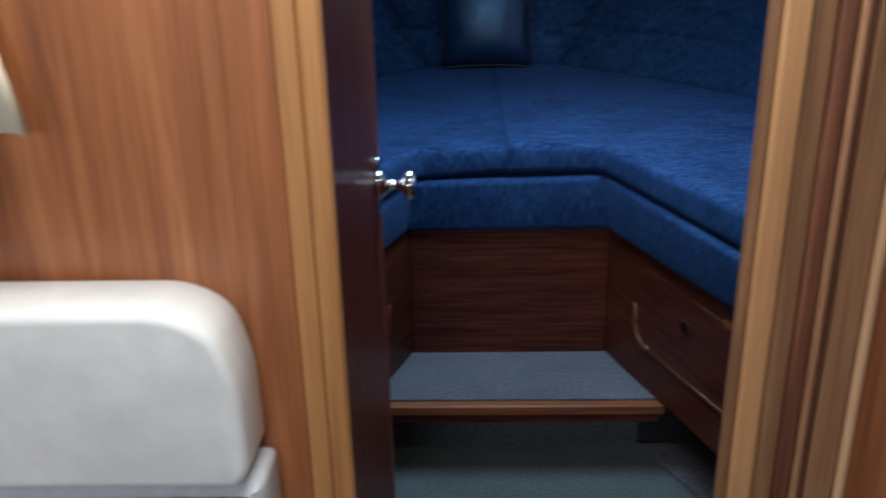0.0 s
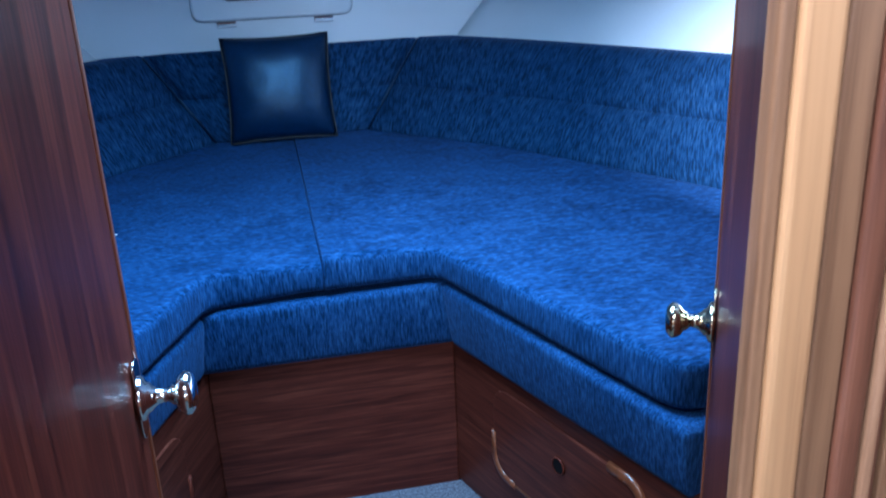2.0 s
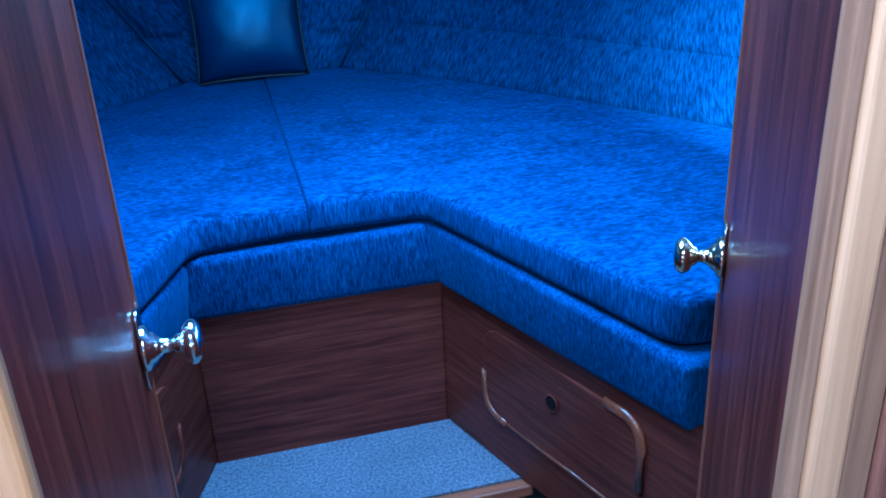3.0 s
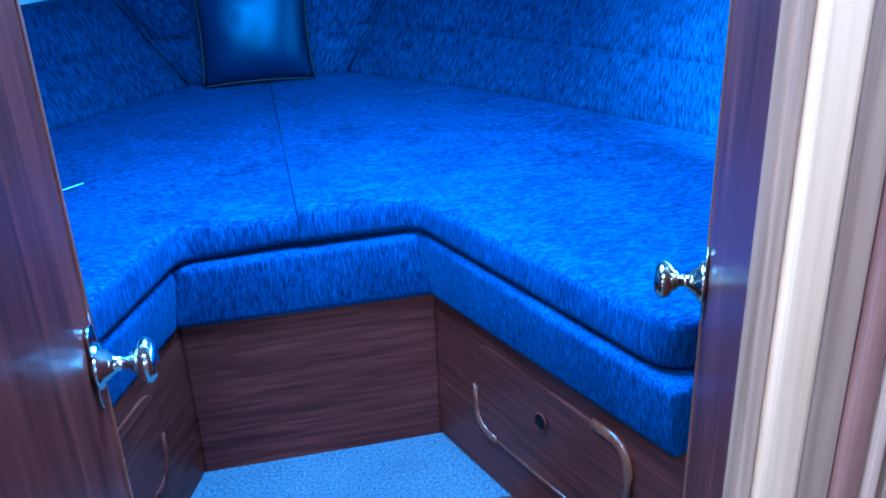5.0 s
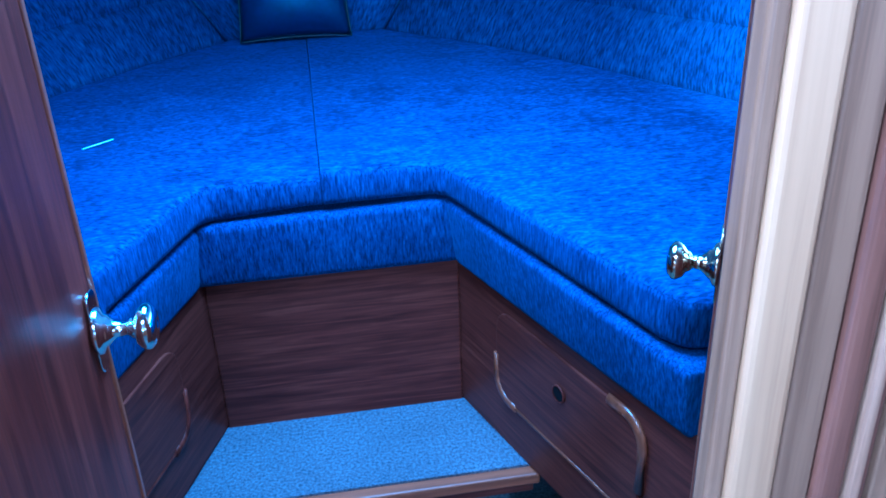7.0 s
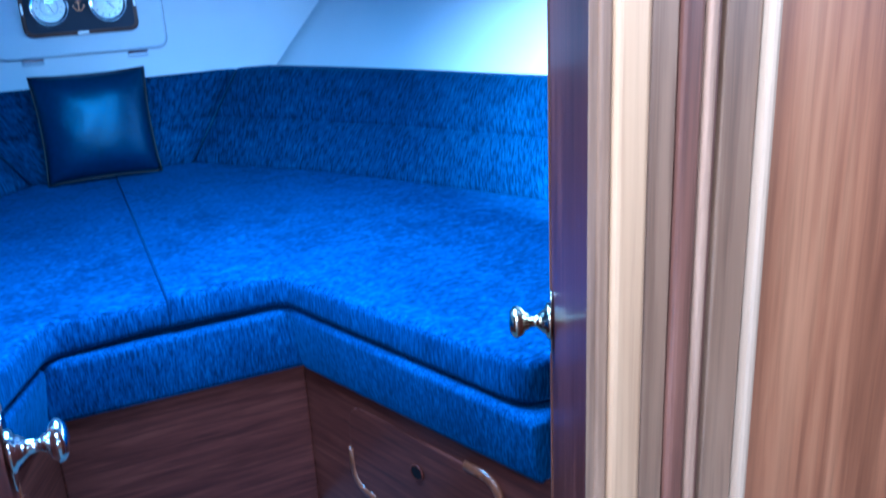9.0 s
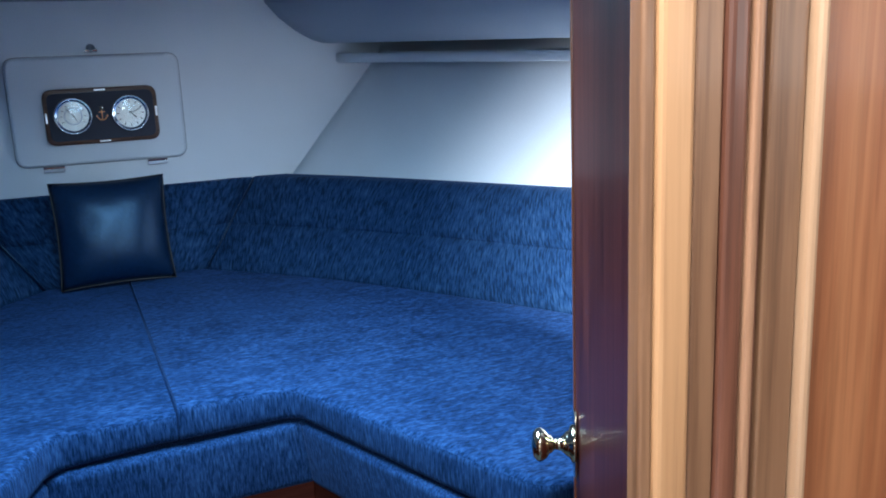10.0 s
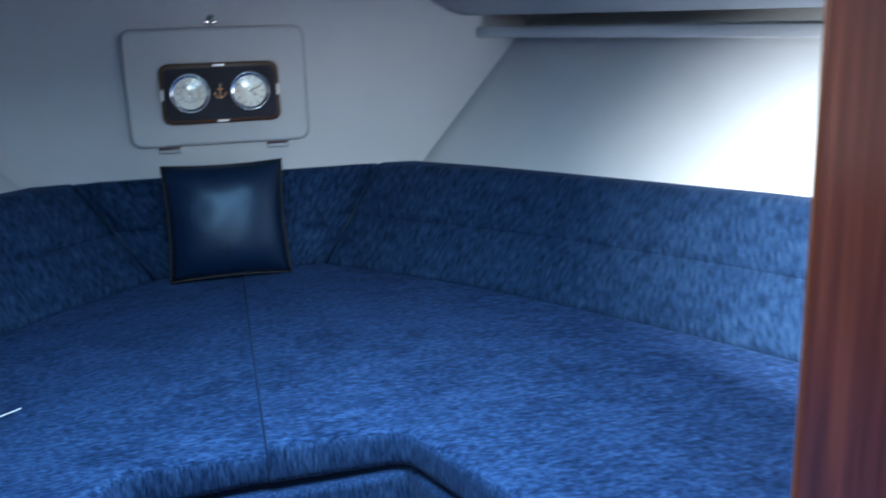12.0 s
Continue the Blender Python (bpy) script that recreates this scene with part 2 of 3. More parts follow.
def offset(poly, d):
    """A closed outline, counter-clockwise, moved inwards by d."""
    out, n = [], len(poly)
    for i in range(n):
        a, b, c = (Vector(poly[j % n]) for j in (i - 1, i, i + 1))
        u, v = (b - a).normalized(), (c - b).normalized()
        nu, nv = Vector((-u.y, u.x)), Vector((-v.y, v.x))
        k = (nu + nv)
        k = k / max(0.35, k.dot(nu))
        out.append(b + k * d)
    return out


def stack(bm, rings, cap=True):
    vs = [[bm.verts.new(p) for p in r] for r in rings]
    n = len(vs[0])
    for a, b in zip(vs, vs[1:]):
        for i in range(n):
            bm.faces.new((a[i], a[(i + 1) % n], b[(i + 1) % n], b[i]))
    if cap:
        bm.faces.new(vs[0][::-1])
        bm.faces.new(vs[-1])
    return bm


def soft_slab(poly, z0, z1, r, seg=4):
    """A cushion from an outline in plan, with edges rounded by r."""
    rings = []
    for i in range(seg + 1):
        a = math.pi / 2 * i / seg
        rings.append([(p.x, p.y, z0 + r * (1 - math.sin(a))) for p in offset(poly, r * (1 - math.cos(a)))])
    rings = rings[::-1]
    for i in range(seg + 1):
        a = math.pi / 2 * i / seg
        rings.append([(p.x, p.y, z1 - r * (1 - math.sin(a))) for p in offset(poly, r * (1 - math.cos(a)))])
    rings.append([(p.x, p.y, z1) for p in offset(poly, r * 1.3)])
    return stack(bmesh.new(), rings)


def rounded(poly, radius, seg=5):
    """Rounds the corners of an outline."""
    out, n = [], len(poly)
    for i in range(n):
        a, b, c = (Vector(poly[j % n]) for j in (i - 1, i, i + 1))
        r = min(radius, 0.45 * (a - b).length, 0.45 * (c - b).length)
        p, q = b + (a - b).normalized() * r, b + (c - b).normalized() * r
        for k in range(seg + 1):
            t = k / seg
            out.append((1 - t) ** 2 * p + 2 * t * (1 - t) * b + t * t * q)
    return out


def slab_xz(outline, y0, y1, r=0.0, seg=3):
    """An upright plate from an outline in x and z; its front is at y0."""
    poly = [Vector(p) for p in outline]
    rings = [[(p.x, y1, p.y) for p in poly]]
    for i in range(seg + 1):
        a = math.pi / 2 * i / seg
        d = r * (1 - math.cos(a))
        rings.append([(p.x, y0 + r * (1 - math.sin(a)), p.y) for p in offset(poly, d)])
    return stack(bmesh.new(), rings)


def rect(x0, x1, z0, z1):
    return [(x0, z0), (x1, z0), (x1, z1), (x0, z1)]


def lathe(profile, m, n=28):
    """A turned piece: (radius, height) pairs about the z axis of m."""
    bm = bmesh.new()
    stack(bm, [[m @ Vector((r * math.cos(2 * math.pi * i / n), r * math.sin(2 * math.pi * i / n), h)) for i in range(n)] for r, h in profile])
    return bm


def tube(points, radius, closed=False, n=8):
    pts = [Vector(p) for p in points]
    rings = []
    for i, p in enumerate(pts):
        a = pts[i - 1] if i or closed else p
        b = pts[(i + 1) % len(pts)] if i + 1 < len(pts) or closed else p
        q = (b - a).to_track_quat("Z", "Y")
        rings.append([p + q @ Vector((radius * math.cos(2 * math.pi * k / n), radius * math.sin(2 * math.pi * k / n), 0)) for k in range(n)])
    bm = bmesh.new()
    if closed:
        rings.append(rings[0])
    stack(bm, rings, not closed)
    if closed:
        bmesh.ops.remove_doubles(bm, verts=bm.verts, dist=1e-6)
    return bm


def smooth_line(points, n):
    """A smooth curve through points, n steps between each two."""
    p = [Vector(q) for q in points]
    p = [2 * p[0] - p[1], *p, 2 * p[-1] - p[-2]]
    out = []
    for i in range(1, len(p) - 2):
        for k in range(n):
            t = k / n
            a, b, c, d = p[i - 1:i + 3]
            out.append(0.5 * (2 * b + (c - a) * t + (2 * a - 5 * b + 4 * c - d) * t * t + (3 * b - a - 3 * c + d) * t ** 3))
    out.append(p[-2])
    return out


def mirror(bm):
    return moved(bm, Matrix.Diagonal((-1, 1, 1, 1)))


# ---------------------------------------------------------------- the cabin's lines
ZM = 0.765                      # top of the mattress
BOW = 3.24                      # forward wall of the cabin
EDGE = smooth_line([(0.235, 3.131), (0.553, 2.775), (0.80, 2.40), (0.969, 2.112), (1.12, 1.80), (1.20, 1.55), (1.22, 1.36)], 6)
RIM = smooth_line([(0.43, 3.225), (0.80, 2.76), (1.00, 2.47), (1.135, 2.25), (1.29, 1.90), (1.36, 1.62), (1.38, 1.36)], 6)
HULL_LOW = smooth_line([(0.585, 3.26), (0.86, 2.85), (1.07, 2.52), (1.215, 2.29), (1.36, 1.93), (1.43, 1.64), (1.45, 0.86)], 6)
HULL_TOP = smooth_line([(0.93, 3.26), (1.11, 2.98), (1.28, 2.70), (1.40, 2.46), (1.54, 2.05), (1.60, 1.70), (1.61, 0.86)], 6)


def hull_side(sign):
    bm = bmesh.new()
    rows = []
    for k in range(-3, 6):
        t = k / 4
        rows.append([bm.verts.new((sign * (a.x + (b.x - a.x) * t), a.y + (b.y - a.y) * t, 1.03 + 0.40 * t)) for a, b in zip(HULL_LOW, HULL_TOP)])
        if k == -3:
            foot = [bm.verts.new((v.co.x, v.co.y, -0.04)) for v in rows[0]]
            rows.insert(0, foot)
    for a, b in zip(rows, rows[1:]):
        for i in range(len(a) - 1):
            bm.faces.new((a[i], a[i + 1], b[i + 1], b[i]))
    ob = setting("wall_starboard" if sign > 0 else "wall_port", bm, LINING, "white vinyl lining on the flared hull side", "wall", True)
    so = ob.modifiers.new("thickness", "SOLIDIFY")
    so.thickness, so.offset = 0.02, (-1 if sign > 0 else -1)
    return ob


def coachroof_side(sign):
    """The padded side of the coachroof, over the shelf."""
    bm = bmesh.new()
    prof = [(0.0, 1.597), (0.01, 1.580), (0.05, 1.535), (0.10, 1.494), (0.15, 1.465), (0.185, 1.453), (0.22, 1.45), (0.62, 1.45), (0.62, 1.5975)]
    base = smooth_line([(0.505, 3.25), (0.68, 2.96), (0.86, 2.66), (0.98, 2.40), (1.10, 2.05), (1.15, 1.70), (1.16, 0.86)], 4)
    stack(bm, [[(sign * (p.x + o), p.y, z - (0.025 * (3.25 - p.y) if z < 1.55 else 0)) for o, z in prof] for p in base])
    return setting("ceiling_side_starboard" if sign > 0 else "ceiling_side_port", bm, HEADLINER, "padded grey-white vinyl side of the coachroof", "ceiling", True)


for side in (1, -1):
    hull_side(side)
    coachroof_side(side)

# forward wall, wider towards the top
setting("wall_bow", slab_xz([(-0.42, -0.04), (0.42, -0.04), (0.42, 0.72), (1.02, 1.598), (-1.02, 1.598), (-0.42, 0.72)], BOW, BOW + 0.03), LINING, "white vinyl forward wall above the berth", "wall")


def cabin_ceiling():
    bm = bmesh.new()
    x0, x1, y0, y1 = HATCH
    for a in ((-1.7, 1.7, 0.86, y0), (-1.7, 1.7, y1, 3.30), (-1.7, x0, y0, y1), (x1, 1.7, y0, y1)):
        add_box(bm, *a, 1.60, 1.64)
    for a in ((x0 - 0.02, x1 + 0.02, y0 - 0.02, y0), (x0 - 0.02, x1 + 0.02, y1, y1 + 0.02), (x0 - 0.02, x0, y0, y1), (x1, x1 + 0.02, y0, y1)):
        add_box(bm, *a, 1.642, 1.735)
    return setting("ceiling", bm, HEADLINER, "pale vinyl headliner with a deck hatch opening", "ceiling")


cabin_ceiling()


def deck_hatch():
    x0, x1, y0, y1 = HATCH
    t = thing("window_1", ((x0 + x1) / 2, (y0 + y1) / 2, 1.735), "clear deck hatch in the ceiling above the berth", "hatch", "", "structure")
    bm = bmesh.new()
    for a in ((x0 - 0.03, x1 + 0.03, y0 - 0.03, y0 + 0.01), (x0 - 0.03, x1 + 0.03, y1 - 0.01, y1 + 0.03), (x0 - 0.03, x0 + 0.01, y0 + 0.012, y1 - 0.012), (x1 - 0.01, x1 + 0.03, y0 + 0.012, y1 - 0.012)):
        add_box(bm, *a, 1.737, 1.760, 0.004)
    part("window_frame", bm, CHROME, t)
    pane = part("pane", box(x0 + 0.012, x1 - 0.012, y0 + 0.012, y1 - 0.012, 1.743, 1.751), GLASS, t)
    pane.visible_shadow = False


deck_hatch()

# floors
setting("floor", box(-1.5, 1.5, -2.25, 2.1, -0.05, 0.0), FLOOR_CARPET, "grey carpet on the cabin sole", "floor")


def side_carpet(sign):
    """A lighter carpet that runs under the berth fronts."""
    poly = [(0.335, 1.85), (0.453, 1.601), (0.60, 1.29), (0.72, 0.87), (1.1, 0.87), (1.1, 1.85)]
    bm = bmesh.new()
    stack(bm, [[(sign * x, y, z) for x, y in poly] for z in (0.001, 0.010)])
    setting("floor_edge_starboard" if sign > 0 else "floor_edge_port", bm, CARPET, "lighter blue-grey carpet under the berth front", "floor")


side_carpet(1)
side_carpet(-1)

# ---------------------------------------------------------------- bulkhead and doorway
PORT, STBD = -0.250, 0.225     # edges of the doorway in the bulkhead
YF, YB = 0.80, 0.84             # its two faces
TOP = 1.60                      # head of the doorway


def bulkhead():
    bm = bmesh.new()
    add_box(bm, -1.6, PORT, YF, YB, 0.0, 1.90)
    add_box(bm, STBD, 1.6, YF, YB, 0.0, 1.90)
    add_box(bm, PORT, STBD, YF, YB, TOP, 1.90)
    setting("wall_bulkhead", bm, VENEER, "varnished sapele veneer bulkhead with a doorway", "wall")


bulkhead()


def strip(x0, x1, y0, y1, r):
    return box(x0, x1, y0, y1, 0.0, TOP, r, 3)


def door_frame():
    t = thing("trim", (0, YF, 0), "moulded door frame of pale and tan hardwood strips", "door frame", "", "structure")
    # starboard, from the opening outwards
    part("lining_strip", strip(0.208, 0.2245, 0.806, 0.822, 0.003), TRIM_TAN, t)
    part("edge_strip", strip(0.192, 0.2024, 0.790, 0.8055, 0.003), TRIM_TAN, t)
    part("pale_strip", strip(0.2028, 0.2315, 0.787, 0.8055, 0.005), TRIM_PALE, t, "pale hardwood strip")
    part("tan_strip", strip(0.2320, 0.2540, 0.790, 0.799, 0.002), TRIM_TAN, t)
    part("red_strip", strip(0.2550, 0.2735, 0.786, 0.799, 0.005), TRIM_RED, t, "reddish rounded hardwood strip")
    part("ridge", strip(0.2745, 0.2830, 0.784, 0.799, 0.0035), TRIM_ROSE, t)
    part("red_strip", strip(0.2840, 0.2920, 0.793, 0.799, 0.002), TRIM_RED, t, "reddish hardwood strip")
    part("flat_strip", strip(0.2930, 0.3245, 0.790, 0.799, 0.002), TRIM_TAN, t)
    part("bead", strip(0.3260, 0.3365, 0.782, 0.799, 0.0050), TRIM_BEAD, t, "pale rounded bead")
    # port
    part("lining_strip", strip(-0.2495, -0.240, 0.806, 0.822, 0.003), TRIM_TAN, t)
    part("amber_strip", strip(-0.261, -0.236, 0.789, 0.8055, 0.005), TRIM_AMBER, t, "amber hardwood strip")
    part("tan_strip", strip(-0.285, -0.2615, 0.791, 0.799, 0.002), TRIM_AMBER, t)
    part("red_strip", strip(-0.338, -0.2855, 0.793, 0.799, 0.002), TRIM_ORANGE, t, "orange-brown hardwood facing")
    part("head", box(PORT, STBD, YF - 0.008, YB, TOP - 0.03, TOP - 0.001, 0.004), TRIM_TAN, t)


door_frame()


def knob(parent, m, metal, length, head):
    k = part("knob", lathe([(0.0, 0.0), (0.0235, 0.0), (0.0250, 0.003), (0.0240, 0.006), (0.0170, 0.009), (0.0160, 0.012), (0.0125, 0.015), (0.0085, 0.020), (0.0070, length * 0.5), (0.0080, length - 0.028),
                    (0.0115, length - 0.024), (0.0125, length - 0.021), (head * 0.82, length - 0.018), (head, length - 0.011), (head * 0.97, length - 0.006), (head * 0.72, length - 0.001), (head * 0.3, length + 0.001), (0.0, length + 0.001)], m), metal, parent, "", True)
    plate = slab_xz(rounded([Vector(p) for p in rect(-0.0150, 0.0150, -0.046, 0.046)], 0.0150, 6), -0.0025, 0.0, 0.0012, 3)
    part("backplate", moved(plate, m @ pose(0, 0, 0, -90, 0, 0)), metal, k)
    return k


def cabin_door(hinge, free, flip, metal, length, head, label, gr="doors of the forward cabin"):
    """A leaf from its hinge to its free edge, in plan; the knob stands on its inner face."""
    h, f = Vector((*hinge, 0)), Vector((*free, 0))
    u = (f - h).normalized()
    n = Vector((-u.y, u.x, 0)) * flip
    w, z0, z1 = (f - h).length, 0.11, 1.57
    m = Matrix(((u.x, n.x, 0, h.x), (u.y, n.y, 0, h.y), (0, 0, 1, 0), (0, 0, 0, 1)))
    t = thing("cabin_door", (h.x, h.y, z0), label, "door", gr)
    part("leaf", moved(box(0, w - 0.011, -0.020, 0, z0, z1, 0.002), m), MAHOGANY_Z, t)
    part("lipping", moved(box(w - 0.011, w, -0.022, 0.002, z0, z1, 0.003, 3), m), MAHOGANY_EDGE, t, "orange-brown hardwood edge")
    knob(t, m @ pose(w - 0.030, 0.002, 0.901 if flip < 0 else 0.905, -90, 0, 0), metal, length, head)
    for z in (0.3, 1.35):
        part("hinge", moved(lathe([(0.0, 0), (0.006, 0), (0.006, 0.06), (0.0, 0.06)], pose(-0.004, -0.004, z), 10), m), BRASS, t)


cabin_door((-0.252, 0.850), (-0.241, 1.285), -1, CHROME, 0.060, 0.0245, "open dark mahogany cabin door with a chrome knob")
cabin_door((0.236, 0.850), (0.440, 1.268), 1, BRASS, 0.056, 0.0220, "open dark mahogany cabin door with a brass knob")

# ---------------------------------------------------------------- the berth
C0, C1 = Vector((0.258, 2.0)), Vector((0.485, 1.367))     # berth front, starboard
INNER = [Vector((0.228, 1.955)), Vector((0.447, 1.42))]


def under(x, y):
    """How far the gap under the mattresses rises towards the middle of the berth."""
    t = min(1.0, max(0.0, (y - 1.45) / 0.48))
    return (0.022 if x > -0.05 else 0.010) * t * t * (3 - 2 * t) + (0.004 if x > 0.1 else 0.0) * (1 - t)


def mattress(sign):
    front = 1.966 if sign > 0 else 1.972
    poly = [(0.003, front), (0.205, front), INNER[0], INNER[1], (0.470, 1.392), (0.515, 1.385), *[(p.x - 0.004, p.y) for p in reversed(EDGE)], (0.003, 3.125)]
    poly = [Vector(p) for p in poly]
    body = rounded(poly[:6], 0.03, 4)
    poly = [poly[0], *body[3:-3], *poly[6:]]
    lift = 0.002 if sign > 0 else 0.0
    bm = soft_slab(poly, 0.677 + lift, ZM + lift, 0.018, 5)
    for v in bm.verts:
        if v.co.x < 0.030:
            v.co.x = 0.0001 + max(0.0, v.co.x - 0.003) * 0.15
        near = max(0.0, 1 - math.hypot(v.co.x, v.co.y - front) / 0.30)
        if v.co.z > 0.72:
            v.co.z += (0.010 if sign > 0 else -0.004) * near
        else:
            v.co.z += under(sign * v.co.x, v.co.y)
    if sign < 0:
        mirror(bm)
    bmesh.ops.recalc_face_normals(bm, faces=bm.faces)
    side = "with a raised middle seam" if sign > 0 else "flat at the middle seam"
    t = thing("mattress", (sign * 0.4, 2.2, 0.672), "blue chenille berth mattress " + side, "mattress", "mattresses of the v berth")
    both = bm.copy()
    for b, keep, name, m in ((bm, True, "top_cover", FAB_X), (both, False, "side_border", FAB_Z)):
        b.normal_update()
        bmesh.ops.delete(b, geom=[f for f in b.faces if (f.normal.z > 0.6) != keep], context="FACES")
        me = bpy.data.meshes.new(name)
        b.to_mesh(me)
        b.free()
        for f in me.polygons:
            f.use_smooth = True
        me.materials.append(m)
        ob = new(name, me)
        bpy.context.view_layer.update()
        ob.parent, ob.matrix_parent_inverse = t, t.matrix_world.inverted()


mattress(1)
mattress(-1)


def base_cushion(poly, out, label):
    bm = soft_slab(rounded([Vector(p) for p in poly], 0.012, 3), 0.548, 0.673, 0.018)
    for v in bm.verts:
        if v.co.z > 0.62:
            v.co.z += under(v.co.x, min(v.co.y, 1.975))
        lean = 0.013 * (v.co.z - 0.548) / 0.12
        v.co.x += out[0] * lean
        v.co.y += out[1] * lean
    c = sum((Vector(p) for p in poly), Vector((0, 0))) / len(poly)
    t = thing("base_cushion", (c.x, c.y, 0.548), label, "cushion", "upholstered bands round the berth")
    bm.normal_update()
    part("cover", bm, [FAB_Z], t, "", True)


D = (C1 - C0).normalized()
NIN = Vector((-0.94, -0.34))     # out of the berth front, towards the well
base_cushion([(-0.262, 1.975), (0.262, 1.975), (0.29, 2.10), (-0.29, 2.10)], (0, -0.8), "blue chenille upholstered band above the wooden berth front")
for s in (1, -1):
    a, b = Vector((0.248, 1.970)), Vector((0.476, 1.362))
    q = [a, b, b + Vector((0.10, 0.02)), a + Vector((0.13, 0.10))]
    q = [(s * p.x, p.y) for p in q]
    base_cushion(q[::-1] if s < 0 else q, (s * NIN.x * 1.3, NIN.y * 1.3), "blue chenille upholstered band above the drawer front")


BERTH = thing("berth", (0, 2.0, 0.17), "dark mahogany v berth base with a drawer on each side", "berth")


def berth_top():
    """The plywood deck under the mattresses, near-black to paint the gap's shade."""
    poly = [(-0.30, 2.05), (0.30, 2.05), (0.54, 1.40), (1.20, 1.40), *[(p.x, p.y) for p in reversed(EDGE)], (-0.235, 3.131), *[(-p.x, p.y) for p in EDGE], (-1.20, 1.40), (-0.54, 1.40)]
    bm = bmesh.new()
    stack(bm, [[(p[0], p[1], z) for p in poly] for z in (0.640, 0.668)])
    part("deck", bm, RECESS_SHADE, BERTH, "plywood deck, near-black for the shade of the gap")


berth_top()


def berth_front():
    part("front_panel", slab_xz(rounded([Vector(p) for p in rect(-0.247, 0.259, 0.17, 0.556)], 0.018, 5), 1.994, 2.012, 0.004), MAHOGANY_H, BERTH)
    part("backing", box(-0.262, 0.262, 2.0125, 2.022, 0.17, 0.56), RECESS_SHADE, BERTH, "backing panel, near-black for the shade behind the front")


berth_front()


def drawer_front(sign):
    """The berth's side panel with a drawer, its moulding and finger hole; built along u and z."""
    u = D
    n = Vector((u.y, -u.x))
    if n.x > 0:
        n = -n
    m = Matrix(((u.x, n.x, 0, C0.x), (u.y, n.y, 0, C0.y), (0, 0, 1, 0), (0, 0, 0, 1)))
    if sign < 0:
        m = Matrix.Translation((0.012, 0, 0)) @ Matrix.Diagonal((-1, 1, 1, 1)) @ m
    t = part("side_panel", moved(box(-0.004, 0.70, -0.02, 0.0, 0.205, 0.56), m), MAHOGANY_H, BERTH)
    a0, a1, z0, z1 = 0.153, 0.577, 0.312, 0.510
    part("drawer", moved(moved(slab_xz(rounded([Vector(p) for p in rect(a0, a1, z0, z1)], 0.05), -0.005, 0.0, 0.002), Matrix.Diagonal((1, -1, 1, 1))), m), MAHOGANY_H, t)

    def rail(pts, r, name, mat, label=""):
        ln = [(p[0], 0.007, p[1]) for p in pts]
        part(name, moved(tube(ln, r, False, 10), m @ Matrix.Diagonal((1, 0.6, 1, 1))), mat, t, label, True)

    arc = lambda cx, cz, r, a, b: [(cx + r * math.cos(radians(a + (b - a) * k / 8)), cz + r * math.sin(radians(a + (b - a) * k / 8))) for k in range(9)]
    # same moulding both sides; port takes darker wood to paint its shade
    worn = MAHOGANY_EDGE if sign > 0 else MAHOGANY_Z
    rail([(a0, 0.405), *arc(a0 + 0.05, z0 + 0.05, 0.05, 180, 270), (a0 + 0.07, z0)], 0.0085, "moulding", worn, "worn brown corner moulding, the port one darkened for shade")
    rail([(a0 + 0.07, z0), (a1 - 0.05, z0)], 0.0045, "moulding", worn)
    rail([(a1 - 0.085, z1), (a1 - 0.045, z1), *arc(a1 - 0.045, z1 - 0.045, 0.045, 90, 0), (a1, z1 - 0.13)], 0.0105, "moulding", worn, "worn brown corner moulding, the port one darkened for shade")
    rail([(a1, z1 - 0.13), (a1, z0 + 0.05), *arc(a1 - 0.05, z0 + 0.05, 0.05, 0, -90)], 0.004, "moulding", MAHOGANY_H)
    k = m @ pose(0.361, 0.0062, 0.437, -90, 0, 0)
    # a flat black disc; the hole's shade is in its colour
    part("finger_hole", lathe([(0.0, 0.0), (0.0144, 0.0), (0.0144, 0.0017), (0.0, 0.0018)], k, 20), RECESS_SHADE, t, "finger hole as a black disc, shade in its colour")
    part("hole_ring", lathe([(0.0145, 0.0), (0.0175, 0.0), (0.0175, 0.002), (0.0160, 0.003), (0.0145, 0.0015)], k, 20), MAHOGANY_Z, t, "", True)


drawer_front(1)
drawer_front(-1)


def step():
    t = thing("step", (0, 1.87, 0.0), "blue-grey carpeted step with an orange-brown wooden nosing", "step")
    poly = [(-0.352, 1.757), (0.352, 1.757), (0.266, 1.996), (-0.266, 1.996)]
    bm = bmesh.new()
    stack(bm, [[(p[0], p[1], z) for p in poly] for z in (0.170, 0.200)])
    part("tread", bm, CARPET, t, "blue-grey carpet")
    part("nosing", box(-0.364, 0.364, 1.728, 1.756, 0.172, 0.197, 0.004), LIP_X, t, "orange-brown wooden nosing")
    part("batten", box(-0.355, 0.355, 1.744, 1.764, 0.142, 0.1695, 0.002), MAHOGANY_H, t)
    part("riser", box(-0.33, 0.33, 1.85, 1.865, 0.0, 0.169), FLOOR_CARPET, t)


step()

# ---------------------------------------------------------------- backrests


def run_along(bm, rows, slant):
    """Lays cloth coordinates on a cover: its length, and its height with a slight slant."""
    layer = bm.verts.layers.float_vector["flow"]
    for r in rows:
        d = 0.0
        for i, v in enumerate(r):
            if i:
                d += (rows[0][i].co - rows[0][i - 1].co).length
            v[layer] = (d + slant * v.co.z, 0.0, v.co.z)


